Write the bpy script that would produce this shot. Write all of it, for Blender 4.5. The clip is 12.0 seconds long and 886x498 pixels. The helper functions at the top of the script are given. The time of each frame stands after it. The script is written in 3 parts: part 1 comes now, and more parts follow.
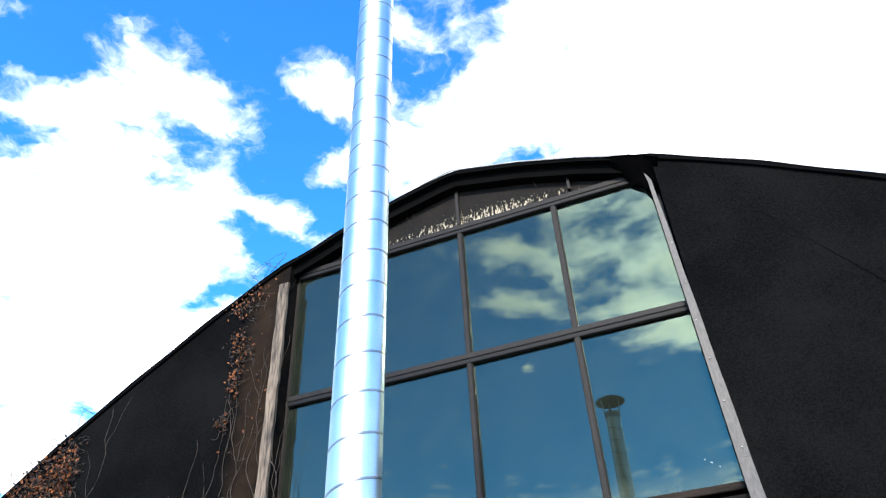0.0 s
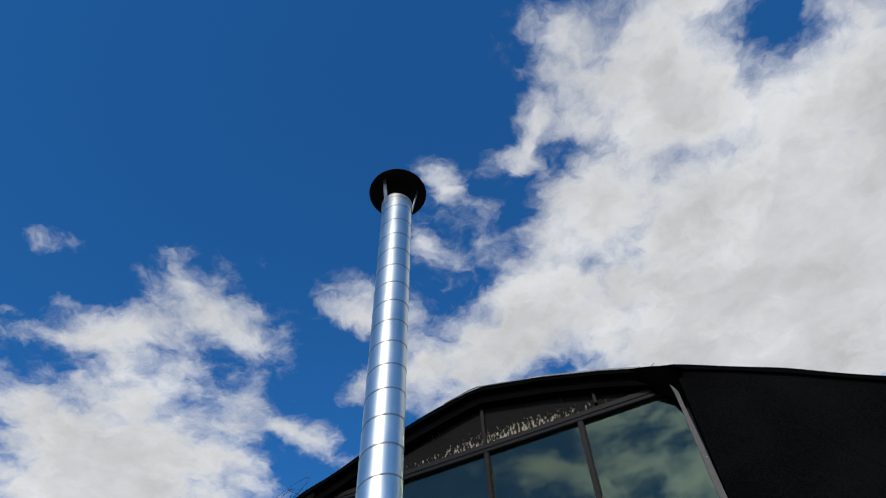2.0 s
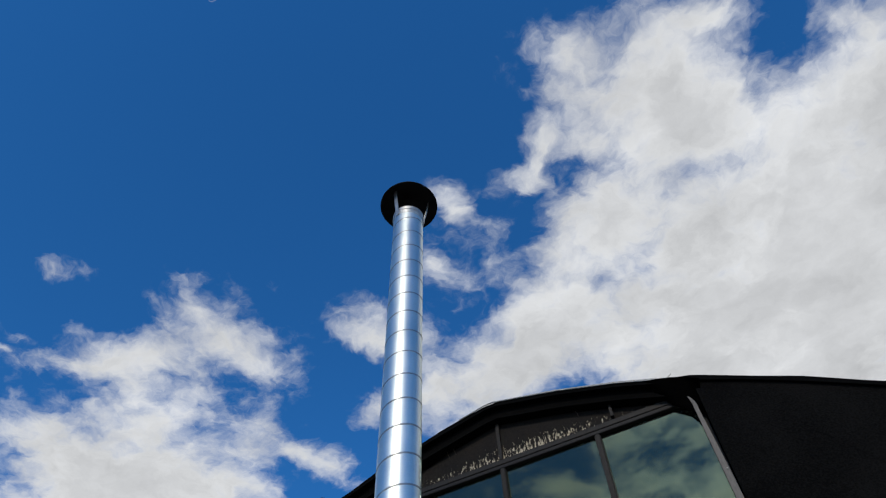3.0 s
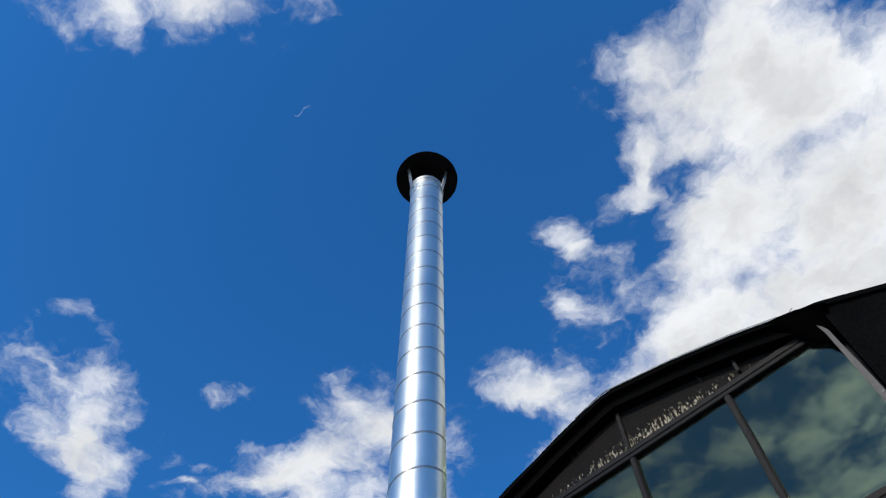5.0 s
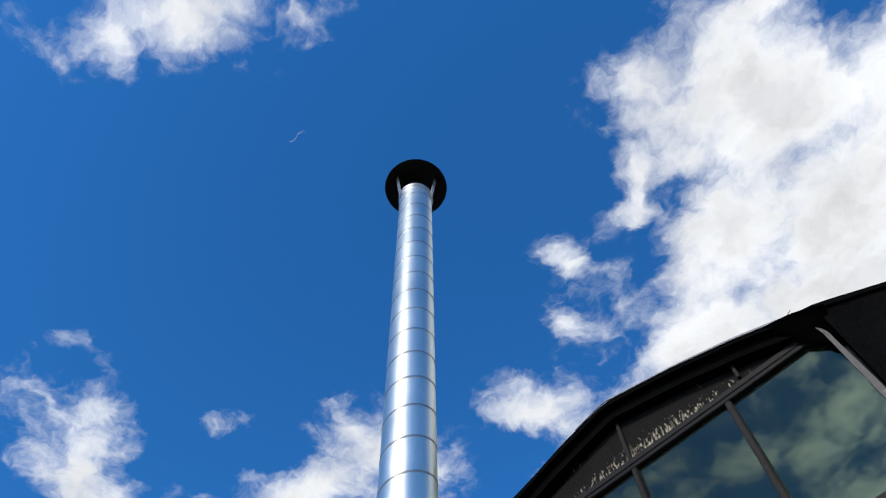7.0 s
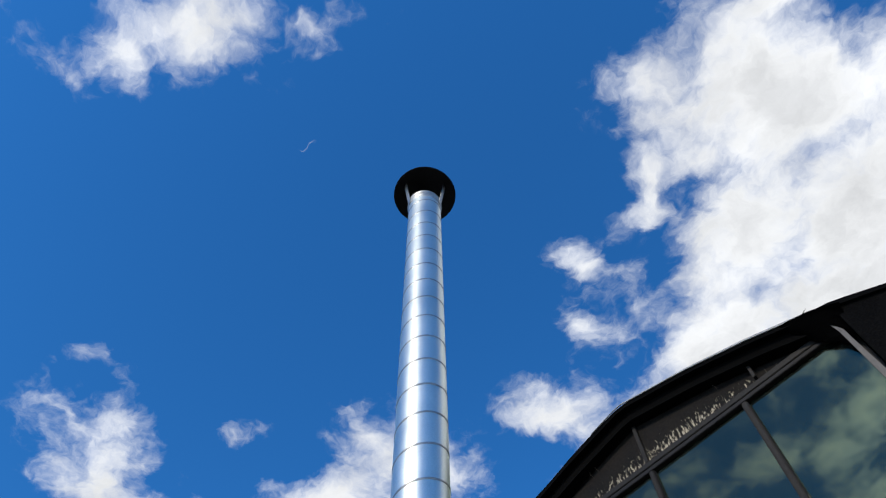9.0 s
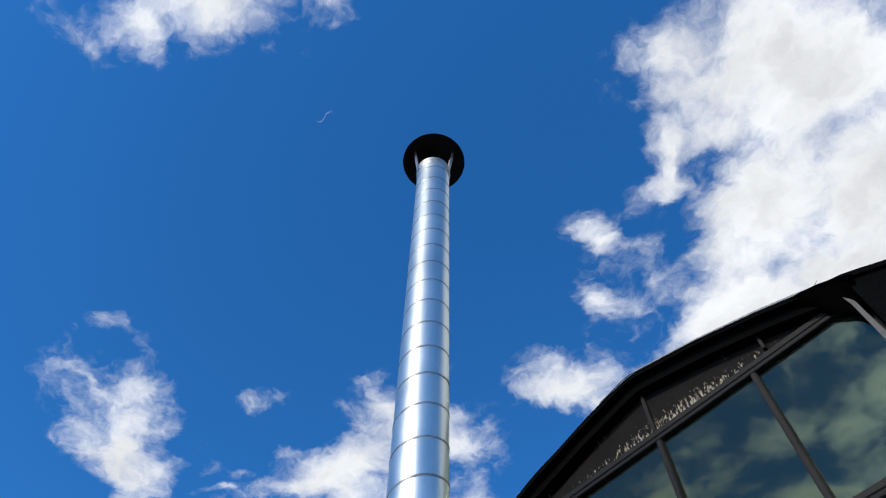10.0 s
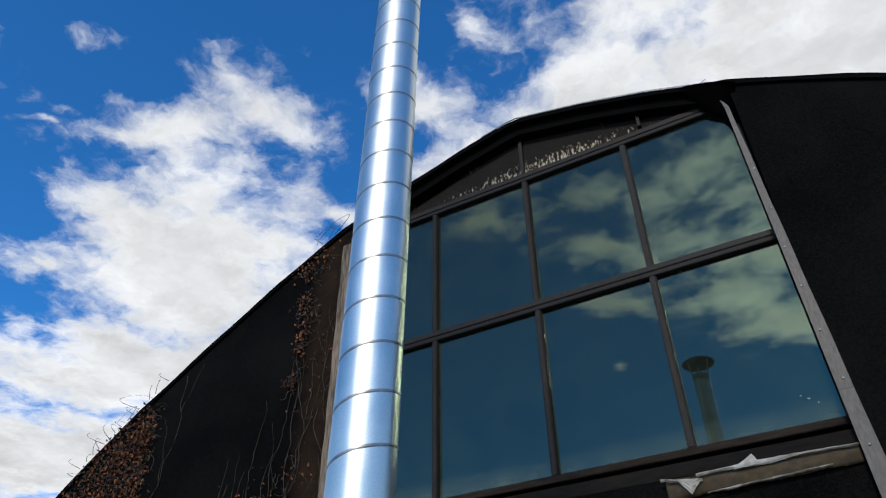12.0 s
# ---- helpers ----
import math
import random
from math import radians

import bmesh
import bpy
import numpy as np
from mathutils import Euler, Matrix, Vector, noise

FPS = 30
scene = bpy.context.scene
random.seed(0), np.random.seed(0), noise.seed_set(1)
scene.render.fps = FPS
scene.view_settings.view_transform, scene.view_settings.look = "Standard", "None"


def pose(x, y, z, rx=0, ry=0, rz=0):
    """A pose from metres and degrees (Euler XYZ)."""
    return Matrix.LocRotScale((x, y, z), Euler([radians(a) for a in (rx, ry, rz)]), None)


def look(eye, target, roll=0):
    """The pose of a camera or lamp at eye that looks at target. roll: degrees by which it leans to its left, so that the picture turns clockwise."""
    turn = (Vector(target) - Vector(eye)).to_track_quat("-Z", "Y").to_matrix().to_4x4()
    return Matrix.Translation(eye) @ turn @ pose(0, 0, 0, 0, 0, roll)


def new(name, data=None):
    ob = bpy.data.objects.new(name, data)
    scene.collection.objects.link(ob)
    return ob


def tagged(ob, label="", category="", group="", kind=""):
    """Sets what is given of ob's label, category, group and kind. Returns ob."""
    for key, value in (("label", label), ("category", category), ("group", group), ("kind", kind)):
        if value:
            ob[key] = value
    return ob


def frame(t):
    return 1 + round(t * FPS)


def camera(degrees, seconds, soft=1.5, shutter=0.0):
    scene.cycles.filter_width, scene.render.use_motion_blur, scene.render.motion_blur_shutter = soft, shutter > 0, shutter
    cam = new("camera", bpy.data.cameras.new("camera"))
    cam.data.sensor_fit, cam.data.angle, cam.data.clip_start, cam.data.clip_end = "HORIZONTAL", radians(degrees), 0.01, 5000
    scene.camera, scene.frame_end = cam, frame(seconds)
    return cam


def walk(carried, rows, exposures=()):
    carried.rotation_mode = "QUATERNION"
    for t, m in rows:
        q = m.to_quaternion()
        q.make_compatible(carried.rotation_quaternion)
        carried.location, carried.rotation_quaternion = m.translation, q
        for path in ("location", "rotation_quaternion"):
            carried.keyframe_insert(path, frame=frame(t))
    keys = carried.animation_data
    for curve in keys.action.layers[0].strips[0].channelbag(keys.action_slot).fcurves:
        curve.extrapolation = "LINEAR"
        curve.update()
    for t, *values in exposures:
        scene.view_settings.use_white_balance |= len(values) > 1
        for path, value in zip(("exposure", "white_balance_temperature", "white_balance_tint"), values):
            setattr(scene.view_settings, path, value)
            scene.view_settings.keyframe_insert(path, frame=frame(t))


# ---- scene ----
cam = camera(62.87, 12.0, soft=1.2)
PATH = [
    (0, (0.678, -4.501, 1.769), (0.1385, -3.0293, 3.0117), -3.31),
    (0.2, (0.655, -4.465, 1.764), (0.1627, -3.1089, 3.1500), -4.97),
    (0.5, (0.674, -4.482, 1.731), (0.2745, -3.3353, 3.3206), -6.00),
    (1, (0.734, -4.519, 1.744), (0.3467, -3.5006, 3.4217), -5.31),
    (1.5, (0.729, -4.503, 1.755), (0.3236, -3.4640, 3.4149), -5.35),
    (2, (0.756, -4.535, 1.733), (0.3284, -3.4817, 3.3787), -3.60),
    (2.5, (0.734, -4.547, 1.717), (0.3096, -3.5196, 3.3794), -4.00),
    (4.3, (0.711, -4.072, 1.718), (0.2002, -3.1547, 3.4208), -6.28),
    (4.5, (0.701, -3.986, 1.746), (0.1759, -3.0978, 3.4599), -8.01),
    (5, (0.793, -3.782, 1.757), (0.1662, -3.0780, 3.5214), -2.48),
    (5.5, (0.816, -3.723, 1.752), (0.2007, -3.0335, 3.5253), -4.72),
    (6, (0.792, -3.721, 1.753), (0.1715, -3.0198, 3.5204), -4.66),
    (6.5, (0.774, -3.708, 1.755), (0.1769, -3.0205, 3.5358), -5.02),
    (7, (0.759, -3.702, 1.772), (0.1746, -3.0286, 3.5625), -4.66),
    (9, (0.775, -3.696, 1.766), (0.1759, -3.0585, 3.5649), -3.97),
    (9.5, (0.800, -3.688, 1.750), (0.1676, -3.0265, 3.5279), -3.34),
    (10, (0.791, -3.656, 1.741), (0.1106, -3.0047, 3.5051), -0.76),
    (10.5, (0.762, -3.688, 1.756), (0.0797, -3.0080, 3.5086), 1.30),
    (11, (0.682, -3.801, 1.746), (0.0887, -3.0160, 3.4874), -1.70),
    (11.5, (0.604, -3.949, 1.694), (-0.0014, -2.9837, 3.3380), -2.45),
    (11.8, (0.625, -4.010, 1.631), (-0.0882, -2.8163, 3.0688), -0.31),
    (12, (0.641, -4.033, 1.593), (-0.1081, -2.6650, 2.8446), -0.48),
]
walk(cam, [(t, look(eye, target, roll)) for t, eye, target, roll in PATH],
     exposures=[(0.0, 1.6), (0.3, 0.9), (0.6, 0.22), (0.9, -0.13), (1.2, -0.32), (2.5, -0.26), (4.5, -0.2), (5.0, 0.05), (5.5, 0.15), (11.2, 0.15), (11.8, 0.05), (12.0, 0.05)])

# ---- light: sky with broken cloud, one sun ----
SUN = Vector((0.34, -1.62, 1.0)).normalized()

world = bpy.data.worlds.new("sky")
scene.world = world
world.use_nodes = True
wt = world.node_tree
wt.nodes.clear()


def wmath(op, a, b=None, c=None, clamp=False):
    n = wt.nodes.new("ShaderNodeMath")
    n.operation, n.use_clamp = op, clamp
    for i, v in enumerate((a, b, c)):
        if v is None:
            continue
        if isinstance(v, (int, float)):
            n.inputs[i].default_value = v
        else:
            wt.links.new(v, n.inputs[i])
    return n.outputs[0]


def wvec(op, a, b):
    n = wt.nodes.new("ShaderNodeVectorMath")
    n.operation = op
    for i, v in enumerate((a, b)):
        if isinstance(v, tuple):
            n.inputs[i].default_value = v
        else:
            wt.links.new(v, n.inputs[i])
    return n.outputs["Value"] if op == "LENGTH" else n.outputs[0]


def wnoise(vec, scale, detail, rough, colour=False):
    n = wt.nodes.new("ShaderNodeTexNoise")
    n.inputs["Scale"].default_value, n.inputs["Detail"].default_value, n.inputs["Roughness"].default_value = scale, detail, rough
    wt.links.new(vec, n.inputs["Vector"])
    return n.outputs["Color" if colour else "Fac"]


coords = wt.nodes.new("ShaderNodeTexCoord")
split = wt.nodes.new("ShaderNodeSeparateXYZ")
wt.links.new(coords.outputs["Generated"], split.inputs[0])
up = wmath("MAXIMUM", split.outputs[2], 0.06)
layer = wt.nodes.new("ShaderNodeCombineXYZ")
wt.links.new(wmath("DIVIDE", split.outputs[0], up), layer.inputs[0])
wt.links.new(wmath("DIVIDE", split.outputs[1], up), layer.inputs[1])
flat = layer.outputs[0]

# the cloud layer: drifts of cumulus, each (u, v, turn, half length, half width, body) on a layer one unit up
BIG_CLOUD = [(0.30, 0.98, 0, 0.50, 0.47, 1.6), (0.15, 0.55, 52, 0.23, 0.13, 1.3), (0.005, 0.70, -50, 0.23, 0.135, 1.0), (-0.18, 0.86, -32, 0.29, 0.12, 1.2),
             (-0.05, 0.50, -42, 0.11, 0.04, 0.5), (-0.19, 0.55, 80, 0.08, 0.03, 0.32), (-0.27, 0.63, 60, 0.07, 0.035, 0.36), (-0.42, 0.75, 60, 0.14, 0.055, 0.6),
             (-0.42, 0.89, 20, 0.13, 0.07, 0.8), (0.50, 0.80, 40, 0.34, 0.25, 1.4), (0.24, 0.44, 30, 0.13, 0.045, 0.5), (0.40, 0.53, 35, 0.10, 0.05, 0.45),
             (0.10, 1.20, 0, 0.50, 0.30, 1.6), (0.75, 1.15, 0, 0.50, 0.40, 1.6), (-0.20, 0.66, -45, 0.22, 0.12, 0.22)]
LOW_CLOUD = [(-1.14, 0.87, 150, 0.42, 0.27, 1.5), (-0.69, 0.59, 75, 0.13, 0.07, 0.65), (-0.87, 0.54, 20, 0.18, 0.06, 0.6), (-0.84, 0.71, 60, 0.14, 0.08, 0.55),
             (-0.71, 0.95, 60, 0.12, 0.045, 0.5), (-1.60, 1.18, 20, 0.52, 0.30, 1.5), (-2.30, 1.45, 20, 0.70, 0.44, 1.6), (-1.08, 1.26, 10, 0.40, 0.15, 1.3),
             (-1.40, 0.68, 30, 0.16, 0.08, 0.5), (-1.50, 1.00, 20, 0.32, 0.14, 0.8), (-1.04, 0.42, 30, 0.09, 0.03, 0.08)]
HIGH_CLOUD = [(-1.07, 0.22, 139, 0.18, 0.085, 0.55), (-0.85, 0.34, 35, 0.10, 0.03, 0.22), (-1.00, 0.39, 60, 0.08, 0.035, 0.16),
              (-0.34, -0.13, 40, 0.15, 0.055, 0.6), (-0.22, 0.00, 45, 0.06, 0.03, 0.35), (-0.34, 0.10, 60, 0.018, 0.005, 0.25)]
BACK_CLOUD = [(0.08, -1.25, -58, 0.75, 0.40, 0.26), (-0.02, -1.71, -52, 0.29, 0.13, 0.7), (-0.33, -1.49, -40, 0.12, 0.06, 0.65), (-0.44, -1.77, 60, 0.035, 0.02, 0.35),
              (-0.30, -1.08, 20, 0.20, 0.09, 0.36), (-0.50, -1.03, 20, 0.13, 0.07, 0.36), (-0.30, -1.28, -45, 0.15, 0.06, 0.6), (0.00, -1.08, 10, 0.15, 0.10, 0.34),
              (0.02, -1.25, -30, 0.10, 0.035, 0.5), (-0.13, -1.34, -20, 0.14, 0.06, 0.5), (0.06, -1.48, -50, 0.22, 0.10, 0.7), (0.35, -1.55, 0, 0.25, 0.4, 0.8), (0.30, -0.75, 0, 0.60, 0.25, 0.2)]

warp = wvec("SUBTRACT", wnoise(flat, 4.5, 4, 0.6, True), (0.5, 0.5, 0.5))
warp = wvec("MULTIPLY", warp, (0.13, 0.13, 0.0))
warped = wvec("ADD", flat, warp)
curl = wvec("MULTIPLY", wvec("SUBTRACT", wnoise(warped, 13.0, 4, 0.6, True), (0.5, 0.5, 0.5)), (0.075, 0.075, 0.0))
warped = wvec("ADD", warped, curl)
# unseen cloud added towards the horizon all round, to whiten skylight and reflections
far = wmath("MULTIPLY_ADD", wvec("LENGTH", flat, (0, 0, 0)), 0.55, -1.66)
cover = wmath("MINIMUM", far, 0.45)
for u, v, turn, a, b, body in BIG_CLOUD + LOW_CLOUD + HIGH_CLOUD + BACK_CLOUD:
    m = wt.nodes.new("ShaderNodeMapping")
    m.vector_type = "TEXTURE"
    m.inputs["Location"].default_value = (u, v, 0)
    m.inputs["Rotation"].default_value = (0, 0, radians(turn))
    m.inputs["Scale"].default_value = (a, b, 1)
    wt.links.new(warped, m.inputs["Vector"])
    inside = wmath("MULTIPLY_ADD", wvec("LENGTH", m.outputs[0], (0, 0, 0)), -max(body, 0.6), body + 0.17)
    cover = wmath("SMOOTH_MAX", cover, inside, 0.06)
billow = wnoise(wvec("ADD", flat, curl), 7.4, 10, 0.58)
fine = wnoise(warped, 22.0, 6, 0.6)
edge = wmath("MULTIPLY_ADD", wmath("SUBTRACT", billow, 0.5), 2.3, wmath("MULTIPLY_ADD", wmath("SUBTRACT", fine, 0.5), 0.7, cover))
ramp = wt.nodes.new("ShaderNodeMapRange")
ramp.interpolation_type = "SMOOTHSTEP"
ramp.inputs["From Min"].default_value, ramp.inputs["From Max"].default_value = -0.10, 0.92
wt.links.new(edge, ramp.inputs["Value"])
density = ramp.outputs[0]
# thick cores turn a little grey
core = wt.nodes.new("ShaderNodeMapRange")
core.inputs["From Min"].default_value, core.inputs["From Max"].default_value = 0.25, 1.1
wt.links.new(wmath("ADD", edge, wmath("MULTIPLY_ADD", wnoise(flat, 3.0, 5, 0.55), 0.9, -0.45)), core.inputs["Value"])
cloud_colour = wt.nodes.new("ShaderNodeMix")
cloud_colour.data_type = "RGBA"
cloud_colour.inputs["A"].default_value = (8.8, 8.95, 9.05, 1)
cloud_colour.inputs["B"].default_value = (7.2, 7.35, 7.55, 1)
wt.links.new(core.outputs[0], cloud_colour.inputs["Factor"])

toward = wt.nodes.new("ShaderNodeVectorMath")
toward.operation = "DOT_PRODUCT"
toward.inputs[1].default_value = SUN
wt.links.new(coords.outputs["Generated"], toward.inputs[0])
silver = wmath("MULTIPLY_ADD", wmath("POWER", wmath("MAXIMUM", toward.outputs["Value"], 0.0), 12.0), 2.8, 1.0)
shade = wmath("MULTIPLY_ADD", wnoise(wvec("ADD", flat, curl), 5.0, 8, 0.62), 1.0, 0.52)
silver = wmath("MULTIPLY", silver, shade)
silver = wmath("MULTIPLY", silver, wmath("MULTIPLY_ADD", core.outputs[0], -0.12, 1.10))
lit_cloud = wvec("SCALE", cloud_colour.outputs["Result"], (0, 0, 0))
lit_cloud.node.inputs["Scale"].default_value = 1.0
wt.links.new(silver, lit_cloud.node.inputs["Scale"])

sky = wt.nodes.new("ShaderNodeTexSky")
sky.sky_type, sky.sun_disc = "NISHITA", False
sky.sun_elevation = math.asin(SUN.z)
sky.sun_rotation = math.atan2(SUN.x, SUN.y)
sky.air_density, sky.dust_density, sky.ozone_density = 0.8, 0.05, 3.0
deep = wt.nodes.new("ShaderNodeHueSaturation")
deep.inputs["Saturation"].default_value, deep.inputs["Value"].default_value = 1.2, 1.0
wt.links.new(sky.outputs[0], deep.inputs["Color"])
mix = wt.nodes.new("ShaderNodeMix")
mix.data_type = "RGBA"
wt.links.new(density, mix.inputs["Factor"])
wt.links.new(wvec("MULTIPLY", deep.outputs[0], (0.82, 1.76, 2.16)), mix.inputs["A"])
wt.links.new(lit_cloud, mix.inputs["B"])
ground_glow = wt.nodes.new("ShaderNodeBackground")
ground_glow.inputs["Strength"].default_value = 0.1
wt.links.new(mix.outputs["Result"], ground_glow.inputs["Color"])
wout = wt.nodes.new("ShaderNodeOutputWorld")
wt.links.new(ground_glow.outputs[0], wout.inputs["Surface"])

sun = new("sun", bpy.data.lights.new("sun", "SUN"))
sun.data.energy, sun.data.angle, sun.data.color = 2.3, radians(10.0), (1.0, 0.90, 0.74)
sun.matrix_world = look(SUN * 50, (0, 0, 0))


# ---- materials ----
def material(name, colours, rough=0.7, metal=0.0, grain=60.0, patch=4.0, bump=0.2, bump_depth=0.004, spec=0.5, stretch=(1, 1, 1), rough_vary=0.15, contrast=0.5):
    """Two-scale varied surface: colours is dark, light."""
    m = bpy.data.materials.new(name)
    m.use_nodes = True
    t = m.node_tree
    bsdf = t.nodes["Principled BSDF"]
    tc = t.nodes.new("ShaderNodeTexCoord")
    mp = t.nodes.new("ShaderNodeMapping")
    mp.inputs["Scale"].default_value = stretch
    t.links.new(tc.outputs["Object"], mp.inputs["Vector"])
    n1, n2 = t.nodes.new("ShaderNodeTexNoise"), t.nodes.new("ShaderNodeTexNoise")
    n1.inputs["Scale"].default_value, n1.inputs["Detail"].default_value = grain, 5
    n2.inputs["Scale"].default_value, n2.inputs["Detail"].default_value = patch, 6
    for n in (n1, n2):
        t.links.new(mp.outputs[0], n.inputs["Vector"])
    add = t.nodes.new("ShaderNodeMath")
    add.operation = "MULTIPLY_ADD"
    add.inputs[1].default_value = 0.5
    t.links.new(n1.outputs["Fac"], add.inputs[0])
    half = t.nodes.new("ShaderNodeMath")
    half.operation = "MULTIPLY"
    half.inputs[1].default_value = 0.5
    t.links.new(n2.outputs["Fac"], half.inputs[0])
    t.links.new(half.outputs[0], add.inputs[2])
    cr = t.nodes.new("ShaderNodeValToRGB")
    cr.color_ramp.elements[0].position, cr.color_ramp.elements[1].position = 0.5 - contrast * 0.3, 0.5 + contrast * 0.3
    cr.color_ramp.elements[0].color = (*colours[0], 1)
    cr.color_ramp.elements[1].color = (*colours[1], 1)
    t.links.new(add.outputs[0], cr.inputs[0])
    t.links.new(cr.outputs[0], bsdf.inputs["Base Color"])
    rr = t.nodes.new("ShaderNodeMapRange")
    rr.inputs["To Min"].default_value, rr.inputs["To Max"].default_value = max(0.02, rough - rough_vary), min(1, rough + rough_vary)
    t.links.new(n2.outputs["Fac"], rr.inputs["Value"])
    t.links.new(rr.outputs[0], bsdf.inputs["Roughness"])
    bsdf.inputs["Metallic"].default_value = metal
    bsdf.inputs["Specular IOR Level"].default_value = spec
    if bump:
        bp = t.nodes.new("ShaderNodeBump")
        bp.inputs["Strength"].default_value, bp.inputs["Distance"].default_value = bump, bump_depth
        t.links.new(add.outputs[0], bp.inputs["Height"])
        t.links.new(bp.outputs[0], bsdf.inputs["Normal"])
    return m


FELT = material("bitumen_felt", ((0.0008, 0.0008, 0.0008), (0.0056, 0.0054, 0.0051)), 0.95, grain=75, patch=1.6, bump=0.8, bump_depth=0.005, spec=0.05, contrast=0.32)


def vine_residue(m):
    """Brown root hair and dust that the vine has left in a ragged stripe on the felt."""
    t = m.node_tree
    bsdf = t.nodes["Principled BSDF"]
    base = bsdf.inputs["Base Color"].links[0].from_socket
    tc = t.nodes.new("ShaderNodeTexCoord")
    sp = t.nodes.new("ShaderNodeSeparateXYZ")
    t.links.new(tc.outputs["Object"], sp.inputs[0])
    nz = t.nodes.new("ShaderNodeTexNoise")
    nz.inputs["Scale"].default_value, nz.inputs["Detail"].default_value, nz.inputs["Roughness"].default_value = 7, 8, 0.7
    t.links.new(tc.outputs["Object"], nz.inputs["Vector"])
    off = t.nodes.new("ShaderNodeMath")
    off.operation = "ADD"
    off.inputs[1].default_value = 2.62
    t.links.new(sp.outputs[0], off.inputs[0])
    away = t.nodes.new("ShaderNodeMath")
    away.operation = "ABSOLUTE"
    t.links.new(off.outputs[0], away.inputs[0])
    stripe = t.nodes.new("ShaderNodeMapRange")
    stripe.inputs["From Min"].default_value, stripe.inputs["From Max"].default_value = 0.05, 0.36
    stripe.inputs["To Min"].default_value, stripe.inputs["To Max"].default_value = 0.55, -0.30
    t.links.new(away.outputs[0], stripe.inputs["Value"])
    amount = t.nodes.new("ShaderNodeMath")
    amount.operation, amount.use_clamp = "ADD", True
    t.links.new(stripe.outputs[0], amount.inputs[0])
    swing = t.nodes.new("ShaderNodeMath")
    swing.operation = "MULTIPLY_ADD"
    swing.inputs[1].default_value, swing.inputs[2].default_value = 1.6, -0.8
    t.links.new(nz.outputs["Fac"], swing.inputs[0])
    t.links.new(swing.outputs[0], amount.inputs[1])
    mx = t.nodes.new("ShaderNodeMix")
    mx.data_type = "RGBA"
    mx.inputs["B"].default_value = (0.028, 0.017, 0.010, 1)
    t.links.new(amount.outputs[0], mx.inputs["Factor"])
    t.links.new(base, mx.inputs["A"])
    t.links.new(mx.outputs["Result"], bsdf.inputs["Base Color"])


vine_residue(FELT)
# darker copy of the felt, with the rim's overhang shadow in its colour
FELT_EDGE_SHADE = material("felt_edge_shade", ((0.0008, 0.0008, 0.0008), (0.0034, 0.0032, 0.0030)), 0.95, grain=90, patch=5, bump=0.5, spec=0.04)
GALV = material("galvanised_steel", ((0.60, 0.645, 0.60), (0.74, 0.785, 0.735)), 0.40, 1.0, grain=240, patch=9, bump=0.03, bump_depth=0.001, rough_vary=0.07)
SEAM = material("folded_seam_steel", ((0.24, 0.24, 0.23), (0.40, 0.40, 0.38)), 0.42, 0.9, grain=90, patch=20, bump=0.05)
GALV_DULL = material("dull_galvanised_steel", ((0.26, 0.27, 0.27), (0.46, 0.46, 0.45)), 0.5, 0.9, grain=120, patch=12, bump=0.1, bump_depth=0.001)
CAP_BLACK = material("blackened_steel", ((0.004, 0.004, 0.004), (0.012, 0.010, 0.009)), 0.6, 0.0, grain=80, patch=14, bump=0.1, spec=0.2)
STEEL_FRAME = material("weathered_frame_paint", ((0.006, 0.005, 0.0045), (0.023, 0.0195, 0.016)), 0.6, 0.0, grain=70, patch=9, bump=0.3, spec=0.2, stretch=(1, 1, 0.5))
SILL_WOOD = material("weathered_sill_wood", ((0.004, 0.003, 0.0022), (0.031, 0.021, 0.014)), 0.8, grain=60, patch=6, bump=0.6, spec=0.15, stretch=(0.15, 1, 1))
BOARD = material("grey_weathered_board", ((0.014, 0.009, 0.006), (0.22, 0.165, 0.115)), 0.9, grain=60, patch=14, bump=0.9, bump_depth=0.012, stretch=(1, 1, 0.13), contrast=0.42)
STRIP = material("oxidised_metal_strip", ((0.050, 0.046, 0.042), (0.105, 0.096, 0.087)), 0.6, 0.3, grain=90, patch=5, bump=0.15, stretch=(1, 1, 0.25))
PALE_STRIP = material("pale_edge_metal", ((0.16, 0.16, 0.155), (0.42, 0.42, 0.41)), 0.5, 0.0, grain=40, patch=5, bump=0.1)
SCREW = material("zinc_screw", ((0.14, 0.14, 0.135), (0.3, 0.3, 0.29)), 0.4, 0.9, bump=0)
BLACK_BOARD = material("blackened_board", ((0.003, 0.0025, 0.002), (0.014, 0.0115, 0.0095)), 0.8, grain=50, patch=5, bump=0.4, spec=0.1, stretch=(0.2, 1, 1))
MEMBRANE = material("torn_white_membrane", ((0.26, 0.20, 0.12), (0.80, 0.78, 0.73)), 0.6, grain=30, patch=6, bump=0.3, spec=0.3, contrast=0.7)
MEMBRANE_STAINED = material("stained_membrane", ((0.012, 0.008, 0.003), (0.15, 0.105, 0.052)), 0.7, grain=25, patch=8, bump=0.4, contrast=0.8)
STEM = material("dead_vine_stem", ((0.022, 0.016, 0.011), (0.11, 0.085, 0.062)), 0.85, grain=80, patch=12, bump=0.4)
LEAF = material("withered_leaf", ((0.009, 0.0038, 0.0025), (0.125, 0.036, 0.012)), 0.8, grain=20, patch=7, bump=0.3, contrast=0.9)


